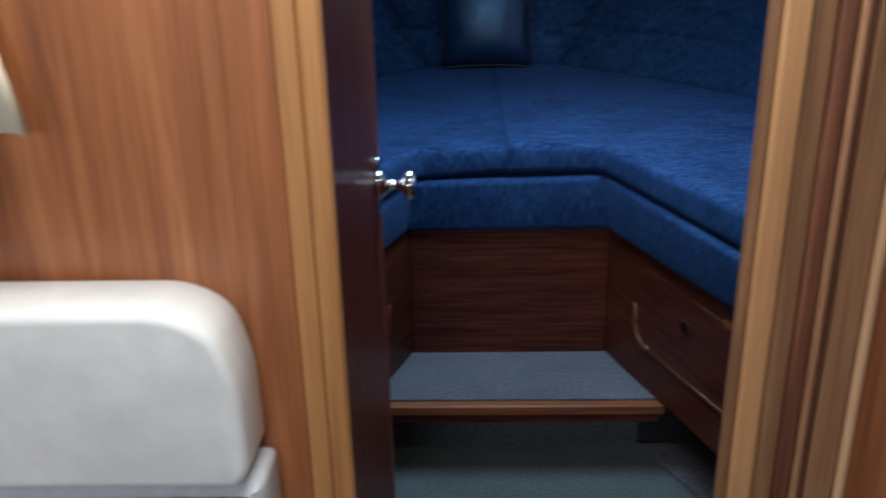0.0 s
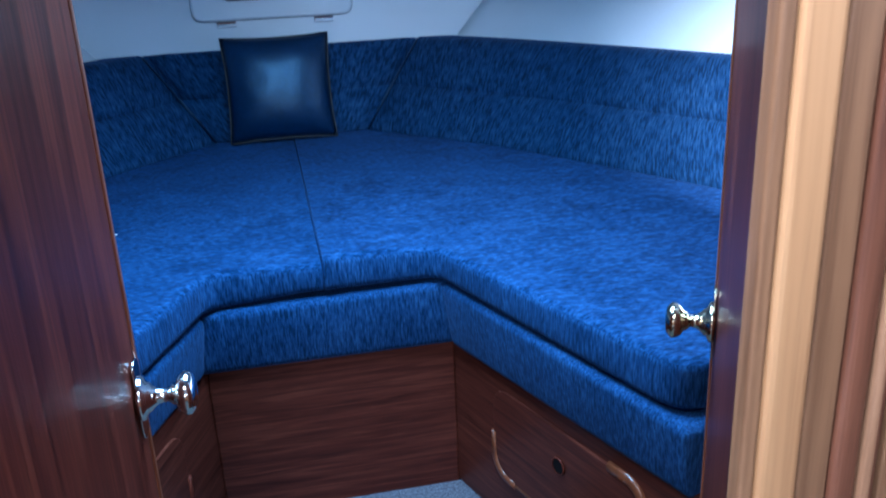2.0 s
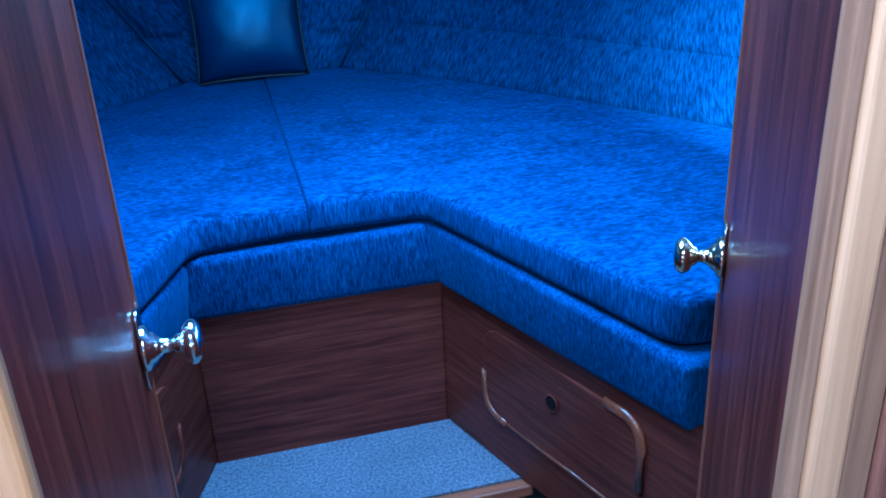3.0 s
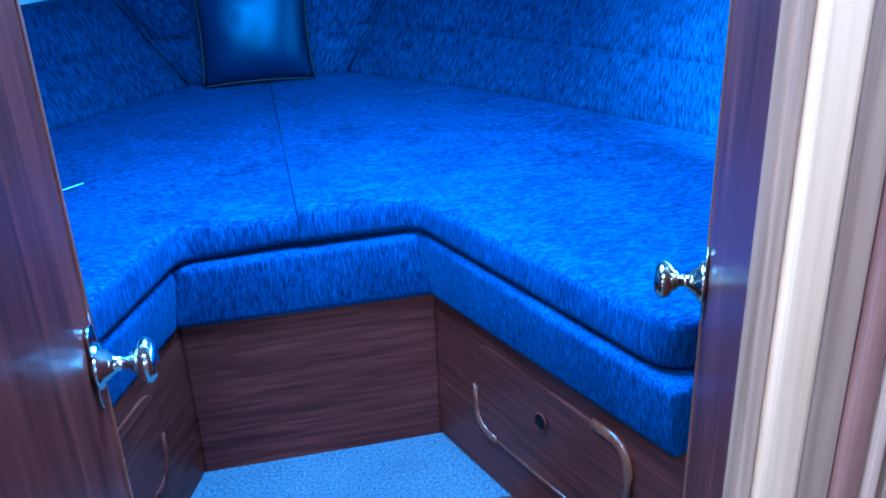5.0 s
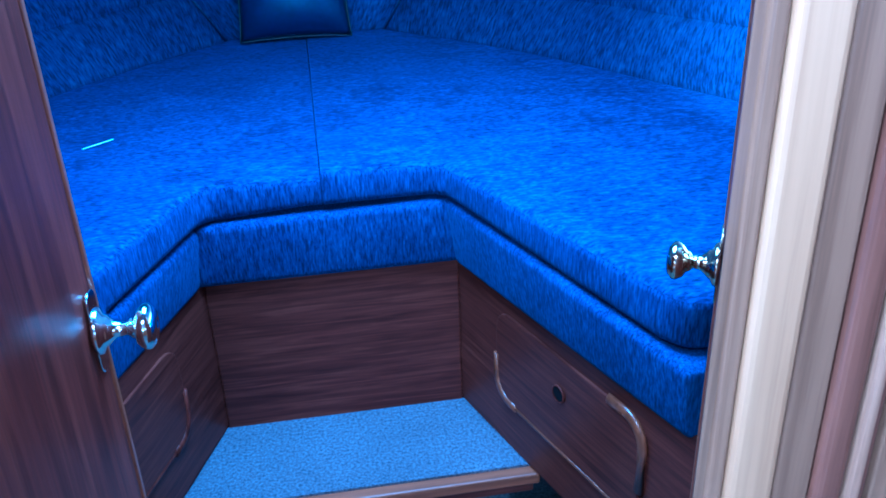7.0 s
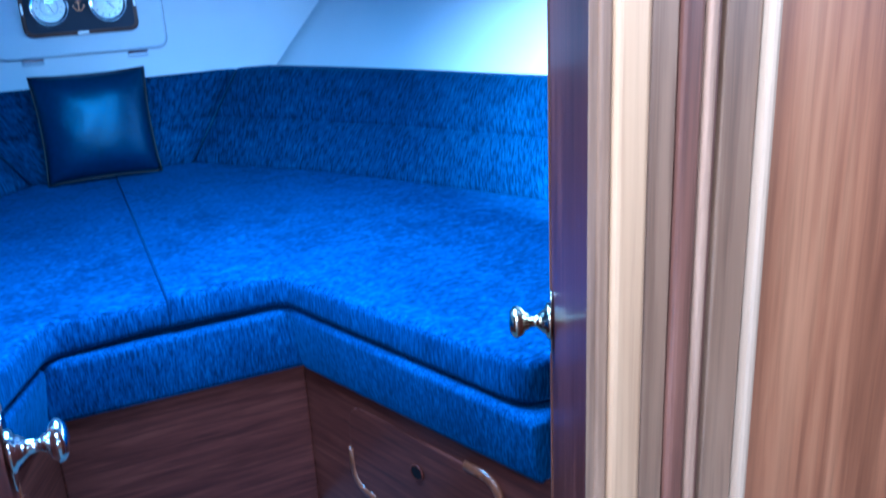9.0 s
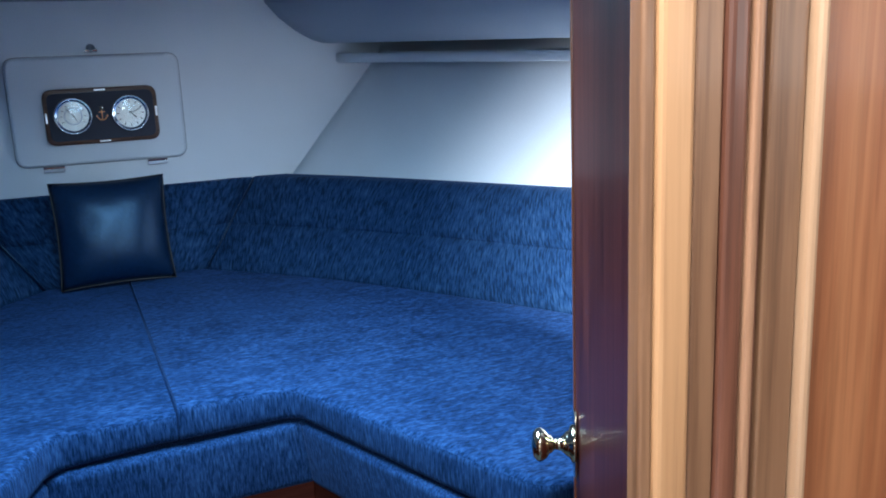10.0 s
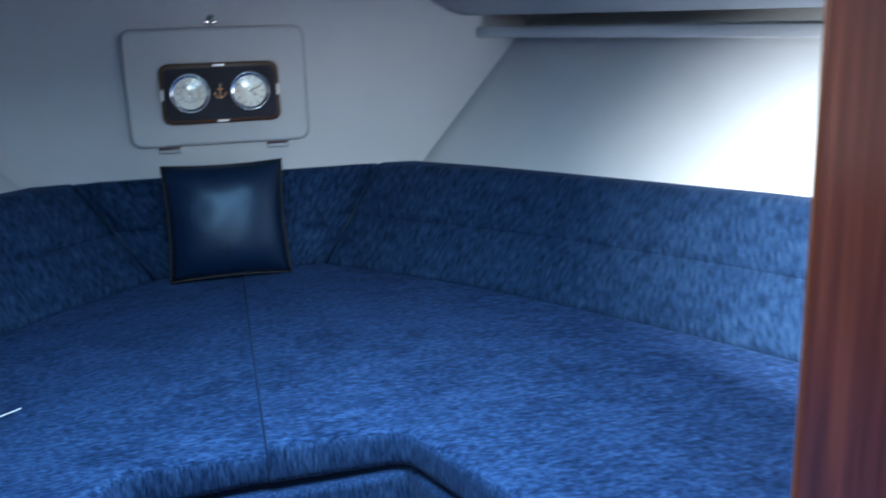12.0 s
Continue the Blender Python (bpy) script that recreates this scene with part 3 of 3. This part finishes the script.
def two_panels(bm, t):
    """The stitched level seam parts the cover into a lower and an upper panel."""
    bmesh.ops.recalc_face_normals(bm, faces=bm.faces)
    seam = ZM - 0.02 + (1.05 - ZM) * 0.515
    other = bm.copy()
    for b, upper, name in ((bm, False, "lower_panel"), (other, True, "upper_panel")):
        bmesh.ops.delete(b, geom=[f for f in b.faces if (f.calc_center_median().z > seam) != upper], context="FACES")
        part(name, b, FAB_BACK, t, "", True)


def backrest_side(sign):
    t = thing("backrest", (sign * 0.8, 2.5, ZM), "blue-grey chenille backrest cushion with a level seam", "backrest", "backrests round the berth")
    bm = bmesh.new()
    bm.verts.layers.float_vector.new("flow")
    zs = [0.0, 0.10, 0.28, 0.42, 0.49, 0.515, 0.54, 0.62, 0.78, 0.92, 0.975, 1.0]
    sink = [0.012, 0.0, -0.004, -0.002, 0.004, 0.012, 0.004, -0.002, -0.004, 0.0, 0.008, 0.020]
    low = [1.5 * EDGE[0] - 0.5 * EDGE[1], *EDGE]
    high = [1.5 * RIM[0] - 0.5 * RIM[1], *RIM]
    rows = []
    for k, t2 in enumerate(zs):
        row = []
        for i, (a, b) in enumerate(zip(low, high)):
            j = min(max(i, 1), len(low) - 2)
            d = (low[j + 1] - low[j - 1]).normalized()
            out = Vector((-d.y, d.x))
            if out.x < 0:
                out = -out
            p = a.lerp(b, t2) + out * (sink[k] - 0.010 * (1 - t2))
            row.append((sign * p.x, p.y, ZM - 0.02 + (1.03 - ZM + 0.02) * t2))
        rows.append(row)
    back = [[(sign * (b.x + 0.10), b.y + 0.03, 1.028) for b in high], [(sign * (a.x + 0.10), a.y + 0.03, ZM - 0.02) for a in low]]
    vs = [[bm.verts.new(p) for p in r] for r in rows + back]
    run_along(bm, vs, 0.45)
    for r, s in zip(vs, vs[1:] + vs[:1]):
        for i in range(len(r) - 1):
            bm.faces.new((r[i], r[i + 1], s[i + 1], s[i]))
    for e in (0, -1):
        bm.faces.new([r[e] for r in vs])
    two_panels(bm, t)


backrest_side(1)
backrest_side(-1)


def backrest_front():
    t = thing("backrest", (0, 3.15, ZM), "dark blue chenille backrest cushion at the bow", "backrest", "backrests round the berth")
    bm = bmesh.new()
    bm.verts.layers.float_vector.new("flow")
    zs = [0.0, 0.12, 0.35, 0.49, 0.515, 0.54, 0.75, 0.93, 0.98, 1.0]
    sink = [0.010, 0.0, -0.004, 0.002, 0.009, 0.002, -0.004, 0.0, 0.006, 0.016]
    rows = []
    for t2, s in zip(zs, sink):
        h = 0.232 + (0.428 - 0.232) * t2
        rows.append([(h * k / 8, 3.118 + 0.102 * t2 + s + 0.022 * (abs(k) / 8) ** 12, ZM - 0.02 + (1.05 - ZM) * t2) for k in range(-8, 9)])
    rows += [[(0.428 * k / 8, 3.238, 1.028) for k in range(-8, 9)], [(0.232 * k / 8, 3.238, ZM - 0.02) for k in range(-8, 9)]]
    vs = [[bm.verts.new(p) for p in r] for r in rows]
    run_along(bm, vs, 0.0)
    for r, s in zip(vs, vs[1:] + vs[:1]):
        for i in range(len(r) - 1):
            bm.faces.new((r[i], r[i + 1], s[i + 1], s[i]))
    for e in (0, -1):
        bm.faces.new([r[e] for r in vs])
    two_panels(bm, t)
    # dark lines added to draw the shade where the backrests meet
    for sign in (-1, 1):
        part("crease_shade", tube([(sign * 0.232, 3.116, ZM - 0.005), (sign * 0.33, 3.163, 0.895), (sign * 0.427, 3.214, 1.024)], 0.0032), VELVET, t, "dark navy line added for the shade in the corner crease", True)


backrest_front()


def pillow():
    m = pose(-0.028, 3.035, ZM + 0.008, -12, 0, 0)
    t = thing("pillow", (-0.03, 3.03, ZM), "navy velvet throw pillow with thin gold piping, leaning at the bow", "pillow")
    w, h, th = 0.160, 0.314, 0.064
    bm = bmesh.new()
    n = 22

    def outline(u, v):
        """Corners reach out, sides draw in."""
        x = u * w * (1 - 0.055 * (1 - v * v) ** 1.0 * abs(u) ** 2)
        z = h / 2 + v * h / 2 * (1 - 0.045 * (1 - u * u) * abs(v) ** 2)
        return x, z

    grid = {}
    for s in (1, -1):
        for i in range(n + 1):
            for j in range(n + 1):
                u, v = -1 + 2 * i / n, -1 + 2 * j / n
                x, z = outline(u, v)
                puff = ((1 - abs(u) ** 2.6) * (1 - abs(v) ** 2.6)) ** 0.62
                wr = 0.004 * noise.noise(Vector((u * 2.4, v * 2.4, s))) * puff
                edge = i in (0, n) or j in (0, n)
                if edge and s < 0:
                    grid[s, i, j] = grid[1, i, j]
                else:
                    grid[s, i, j] = bm.verts.new(m @ Vector((x, -s * (th * puff + wr), z)))
        for i in range(n):
            for j in range(n):
                bm.faces.new((grid[s, i, j], grid[s, i + 1, j], grid[s, i + 1, j + 1], grid[s, i, j + 1]))
    part("cover", bm, VELVET, t, "", True)
    ring = [(-1 + 2 * k / 16, -1) for k in range(16)] + [(1, -1 + 2 * k / 16) for k in range(16)] + [(1 - 2 * k / 16, 1) for k in range(16)] + [(-1, 1 - 2 * k / 16) for k in range(16)]
    pts = [m @ Vector((outline(u, v)[0] * 1.006, 0, outline(u, v)[1])) for u, v in ring]
    part("piping", tube(pts, 0.0017, True, 6), PIPING, t, "thin gold piping", True)


pillow()

# ---------------------------------------------------------------- bow wall fittings


def anchor_locker_hatch():
    t = thing("locker_hatch", (-0.02, BOW, 1.125), "grey-white upholstered locker hatch with rounded corners", "hatch")
    part("panel", slab_xz(rounded([Vector(p) for p in rect(-0.266, 0.228, 1.117, 1.438)], 0.035), BOW - 0.020, BOW - 0.005, 0.011, 5), LINING, t, "", True)
    # a slightly larger grey slab that draws the panel's edge shadow
    part("panel_shade", slab_xz(rounded([Vector(p) for p in rect(-0.2685, 0.2305, 1.1145, 1.4405)], 0.037), BOW - 0.0045, BOW - 0.001, 0.0), PANEL_SHADE, t, "grey outline added for the shade round the panel edge")
    for x in (-0.165, 0.135):
        h = part("hinge", box(x - 0.030, x + 0.030, BOW - 0.014, BOW - 0.002, 1.098, 1.113, 0.002), DARK_CHROME, t)
        part("pin", lathe([(0, 0), (0.004, 0), (0.004, 0.058), (0, 0.058)], pose(x - 0.029, BOW - 0.014, 1.112, 0, 90, 0), 10), CHROME, h)
    k = part("latch", lathe([(0, 0), (0.013, 0), (0.013, 0.006), (0.006, 0.010), (0.006, 0.018), (0.009, 0.021), (0.0, 0.024)], pose(-0.021, BOW - 0.002, 1.460, 90, 0, 0), 16), DARK_CHROME, t, "", True)
    part("catch", box(-0.040, -0.002, BOW - 0.012, BOW - 0.003, 1.449, 1.4565, 0.002), CHROME, k)


anchor_locker_hatch()


def clock_board():
    y = BOW - 0.0205
    t = thing("clock_board", (-0.012, y, 1.18), "dark walnut board with a barometer, an anchor and a clock", "wall clock")
    part("board", slab_xz(rounded([Vector(p) for p in rect(-0.174, 0.150, 1.178, 1.344)], 0.030), y - 0.018, y - 0.0005, 0.006), BOARD, t, "", True)
    part("inlay", slab_xz(rounded([Vector(p) for p in rect(-0.162, 0.138, 1.190, 1.332)], 0.022), y - 0.0205, y - 0.0185, 0.001), NAVY, t, "navy inlay")
    for name, x in (("barometer", -0.094), ("clock", 0.068)):
        m = pose(x, y - 0.0206, 1.2635, 90, 0, 0)
        k = part(name, lathe([(0.0, 0.0), (0.054, 0.0), (0.054, 0.009), (0.0522, 0.0125), (0.0506, 0.0115), (0.0500, 0.006), (0.0, 0.006)], m, 40), CHROME, t, "round polished " + name, True)
        part("dial", lathe([(0.0, 0.0062), (0.0496, 0.0062), (0.0496, 0.0068), (0.0, 0.0068)], m, 36), DIAL, k)
        gl = part("glass", lathe([(0.0498, 0.0105), (0.040, 0.0145), (0.026, 0.0158), (0.012, 0.0170), (0.0, 0.0173), (0.0, 0.0165), (0.012, 0.0162), (0.026, 0.0150), (0.040, 0.0137), (0.0498, 0.0097)], m, 30), GLASS, k, "", True)
        gl.visible_shadow = False
        if name == "clock":
            for i in range(12):
                a = math.pi / 6 * i
                part("hour_mark", moved(box(-0.0013, 0.0013, 0.032, 0.040, 0.0069, 0.0075), m @ pose(0, 0, 0, 0, 0, math.degrees(-a))), INK, k)
            for ang, ln, wd in ((-66, 0.034, 0.0012), (-128, 0.022, 0.0017)):
                part("pointer", moved(box(-wd, wd, -0.004, ln, 0.0078, 0.0084), m @ pose(0, 0, 0, 0, 0, ang)), INK, k)
        else:
            bm = bmesh.new()
            stack(bm, [[m @ Vector((r * math.cos(2 * math.pi * i / 32), r * math.sin(2 * math.pi * i / 32), z)) for i in range(32)] for r, z in ((0.022, 0.0069), (0.026, 0.0069), (0.026, 0.0073), (0.022, 0.0073), (0.022, 0.0069))], False)
            part("scale_ring", bm, PAD_LOW, k)
            for i in range(9):
                part("scale_mark", moved(box(-0.0008, 0.0008, 0.030, 0.037, 0.0069, 0.0075), m @ pose(0, 0, 0, 0, 0, 120 - 30 * i)), INK, k)
            for ang, ln in ((38, 0.030), (-150, 0.020)):
                part("pointer", moved(box(-0.0010, 0.0010, -0.006, ln, 0.0078, 0.0084), m @ pose(0, 0, 0, 0, 0, ang)), INK, k)
    # anchor ornament
    bm = bmesh.new()
    m = pose(-0.013, y - 0.0225, 1.2635, 90, 0, 0)
    add_box(bm, -0.0022, 0.0022, -0.018, 0.016, 0, 0.003)
    add_box(bm, -0.011, 0.011, 0.008, 0.0115, 0.0002, 0.0028)
    for i in range(10):
        a0, a1 = (radians(200 + 14 * k) for k in (i, i + 1))
        ring = [[(r * math.cos(a), -0.003 + r * math.sin(a), z) for r, z in ((0.0135, 0.0003), (0.0175, 0.0003), (0.0175, 0.0031), (0.0135, 0.0031))] for a in (a0, a1)]
        stack(bm, ring)
    for s in (1, -1):
        stack(bm, [[(s * 0.0185, 0.001, z), (s * 0.0120, -0.004, z), (s * 0.0205, -0.0085, z)] for z in (0.0004, 0.0034)])
    moved(bm, m @ Matrix.Diagonal((0.85, 0.85, 1, 1)))
    part("anchor", bm, BRASS, t, "small brass anchor")
    part("anchor_ring", tube([m @ Vector((0.0042 * math.cos(a), 0.019 + 0.0042 * math.sin(a), 0.0015)) for a in [2 * math.pi * k / 12 for k in range(12)]], 0.0012, True, 6), BRASS, t, "", True)
    for x0, x1, z0, z1 in ((-0.028, 0.004, 1.3345, 1.3405), (-0.028, 0.004, 1.1815, 1.1875), (-0.1715, -0.1655, 1.246, 1.276), (0.1415, 0.1475, 1.250, 1.280)):
        part("metal_clip", box(x0, x1, y - 0.0225, y - 0.0165, z0, z1, 0.001), STEEL, t)


clock_board()


def ceiling_lamp():
    t = thing("ceiling_lamp", (-0.015, 2.53, 1.6), "round lit ceiling lamp with a warm lens", "lamp")
    m = pose(-0.015, 2.53, 1.599, 180, 0, 0)
    part("rim", lathe([(0.050, 0.0), (0.064, 0.0), (0.062, 0.006), (0.056, 0.009), (0.050, 0.007)], m, 36), BRASS, t, "", True)
    part("lens", lathe([(0.0, 0.0), (0.0495, 0.0), (0.0495, 0.010), (0.040, 0.019), (0.0, 0.023)], m, 32), LENS, t, "warm glowing lens", True)


ceiling_lamp()


def reading_lamp():
    d = (READING_AIM - READING).normalized()
    m = look(READING - d * 0.012, READING + d)
    t = thing("reading_lamp", (READING.x, YB, READING.z), "small chrome reading lamp on the bulkhead, switched on", "lamp")
    part("head", lathe([(0.0, 0.085), (0.012, 0.085), (0.020, 0.07), (0.024, 0.03), (0.034, 0.0), (0.031, 0.0), (0.021, 0.03), (0.0, 0.035)], m, 24), CHROME, t, "", True)
    part("arm", tube([READING - d * 0.08, READING - d * 0.11 - Vector((0, 0.02, 0.01)), Vector((READING.x - 0.03, YB + 0.03, READING.z - 0.01)), Vector((READING.x - 0.03, YB + 0.004, READING.z - 0.01))], 0.006, False, 10), CHROME, t, "", True)
    part("base", lathe([(0.0, 0.0), (0.03, 0.0), (0.03, 0.006), (0.022, 0.012), (0.0, 0.013)], pose(READING.x - 0.03, YB + 0.001, READING.z - 0.01, -90, 0, 0), 24), CHROME, t, "", True)


reading_lamp()


def hull_shelf(sign):
    """A narrow shelf on the hull under the coachroof side, with a pale fiddle."""
    t = thing("shelf", (sign * 1.1, 2.6, 1.385), "narrow white shelf with a fiddle under the coachroof side", "shelf", "shelves along the hull")
    run = [a.lerp(b, 0.9) for a, b in zip(HULL_LOW, HULL_TOP)]
    run = run[:30]
    bm = bmesh.new()
    stack(bm, [[(sign * (p.x - 0.150 + o), p.y - 0.02, z - 0.025 * (3.25 - p.y)) for o, z in ((0, 1.388), (0.012, 1.384), (0.016, 1.388), (0.016, 1.412), (0.010, 1.416), (0.0, 1.412))] for p in run])
    part("fiddle", bm, LINING, t, "", True)
    bm = bmesh.new()
    stack(bm, [[(sign * (p.x - 0.137 + o), p.y - 0.02, z - 0.025 * (3.25 - p.y)) for o, z in ((0, 1.384), (0.20, 1.384), (0.20, 1.392), (0, 1.392))] for p in run])
    part("board", bm, HEADLINER, t)


hull_shelf(1)
hull_shelf(-1)


def paper_strip():
    m = pose(-0.446, 2.249, ZM + 0.0015, 0, 0, 42)
    t = tagged(part("plastic_strip", moved(box(-0.036, 0.036, -0.0013, 0.0013, 0, 0.002, 0.0005), m), PAD), "thin white plastic strip lying on the mattress", "strip")
    return t


paper_strip()

# ---------------------------------------------------------------- saloon


def settee_back():
    t = thing("settee_cushion", (-0.7, 0.74, 0.4), "white leather settee cushion standing against the bulkhead", "cushion")
    part("upper_pad", slab_xz(rounded([Vector(p) for p in ((-1.2, 0.735), (-0.347, 0.735), (-0.333, 0.752), (-0.334, 0.86), (-0.354, 0.922), (-0.400, 0.945), (-1.2, 0.945))], 0.035, 4), 0.700, YF - 0.016, 0.012, 5), PAD, t, "white leather", True)
    part("lower_pad", slab_xz(rounded([Vector(p) for p in rect(-1.2, -0.322, 0.40, 0.733)], 0.012, 5), 0.709, YF - 0.016, 0.020, 5), PAD_LOW, t, "pale grey fabric", True)


settee_back()


def settee():
    t = thing("settee", (-0.9, 0.2, 0.0), "pale upholstered settee along the saloon side", "settee")
    part("seat", box(-1.45, -0.62, -1.4, 0.69, 0.30, 0.42, 0.03, 4), PAD_LOW, t)
    part("base", box(-1.45, -0.66, -1.4, 0.69, 0.0, 0.299), MAHOGANY_H, t)


settee()


def curtain():
    t = thing("curtain", (-0.58, 0.76, 1.11), "cream curtain gathered beside the bulkhead", "curtain")
    bm = bmesh.new()
    rows = []
    for k in range(9):
        z = 1.112 + 0.06 * k
        x1 = -0.528 - 0.012 * k
        row = [(x1 - 0.16 * i / 14, 0.752 + 0.012 * math.sin(i * 1.1), z + (0.012 * (i / 14) if k == 0 else 0)) for i in range(15)]
        row += [(p[0], p[1] + 0.014, p[2]) for p in reversed(row)]
        rows.append(row)
    stack(bm, rows)
    part("cloth", bm, CREAM, t, "", True)


curtain()


def saloon_shell():
    def side(sign):
        bm = bmesh.new()
        a, b = (1.40, 1.44) if sign > 0 else (-1.44, -1.40)
        add_box(bm, a, b, -2.25, 0.80, 0.0, 1.28)
        add_box(bm, a, b, -2.25, 0.80, 1.56, 1.90)
        add_box(bm, a, b, -2.25, -1.05, 1.28, 1.56)
        add_box(bm, a, b, 0.05, 0.80, 1.28, 1.56)
        setting("wall_saloon_starboard" if sign > 0 else "wall_saloon_port", bm, VENEER, "varnished veneer saloon side with a long window", "wall")

    side(1)
    side(-1)
    bm = bmesh.new()
    add_box(bm, -1.44, -0.77, -2.29, -2.25, 0.0, 1.90)
    add_box(bm, -0.13, 1.44, -2.29, -2.25, 0.0, 1.90)
    add_box(bm, -0.77, -0.13, -2.29, -2.25, 0.0, 0.78)
    add_box(bm, -0.77, -0.13, -2.29, -2.25, 1.86, 1.90)
    setting("wall_saloon_aft", bm, VENEER, "varnished veneer aft wall with the companionway", "wall")
    x0, x1, y0, y1 = ADDED_HATCH
    bm = bmesh.new()
    for a in ((-1.5, 1.5, -2.3, y0), (-1.5, 1.5, y1, 0.86), (-1.5, x0, y0, y1), (x1, 1.5, y0, y1)):
        add_box(bm, *a, 1.90, 1.94)
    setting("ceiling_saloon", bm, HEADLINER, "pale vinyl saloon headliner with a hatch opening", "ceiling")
    t = thing("window_2", ((x0 + x1) / 2, (y0 + y1) / 2, 1.94), "unseen deck hatch, added to light the bulkhead from above", "hatch", "", "structure")
    bm = bmesh.new()
    for a in ((x0 - 0.03, x1 + 0.03, y0 - 0.03, y0 + 0.01), (x0 - 0.03, x1 + 0.03, y1 - 0.01, y1 + 0.03), (x0 - 0.03, x0 + 0.01, y0 + 0.012, y1 - 0.012), (x1 - 0.01, x1 + 0.03, y0 + 0.012, y1 - 0.012)):
        add_box(bm, *a, 1.942, 1.965, 0.004)
    part("window_frame", bm, CHROME, t)
    pane = part("pane", box(x0 + 0.012, x1 - 0.012, y0 + 0.012, y1 - 0.012, 1.948, 1.956), GLASS, t)
    pane.visible_shadow = False


saloon_shell()
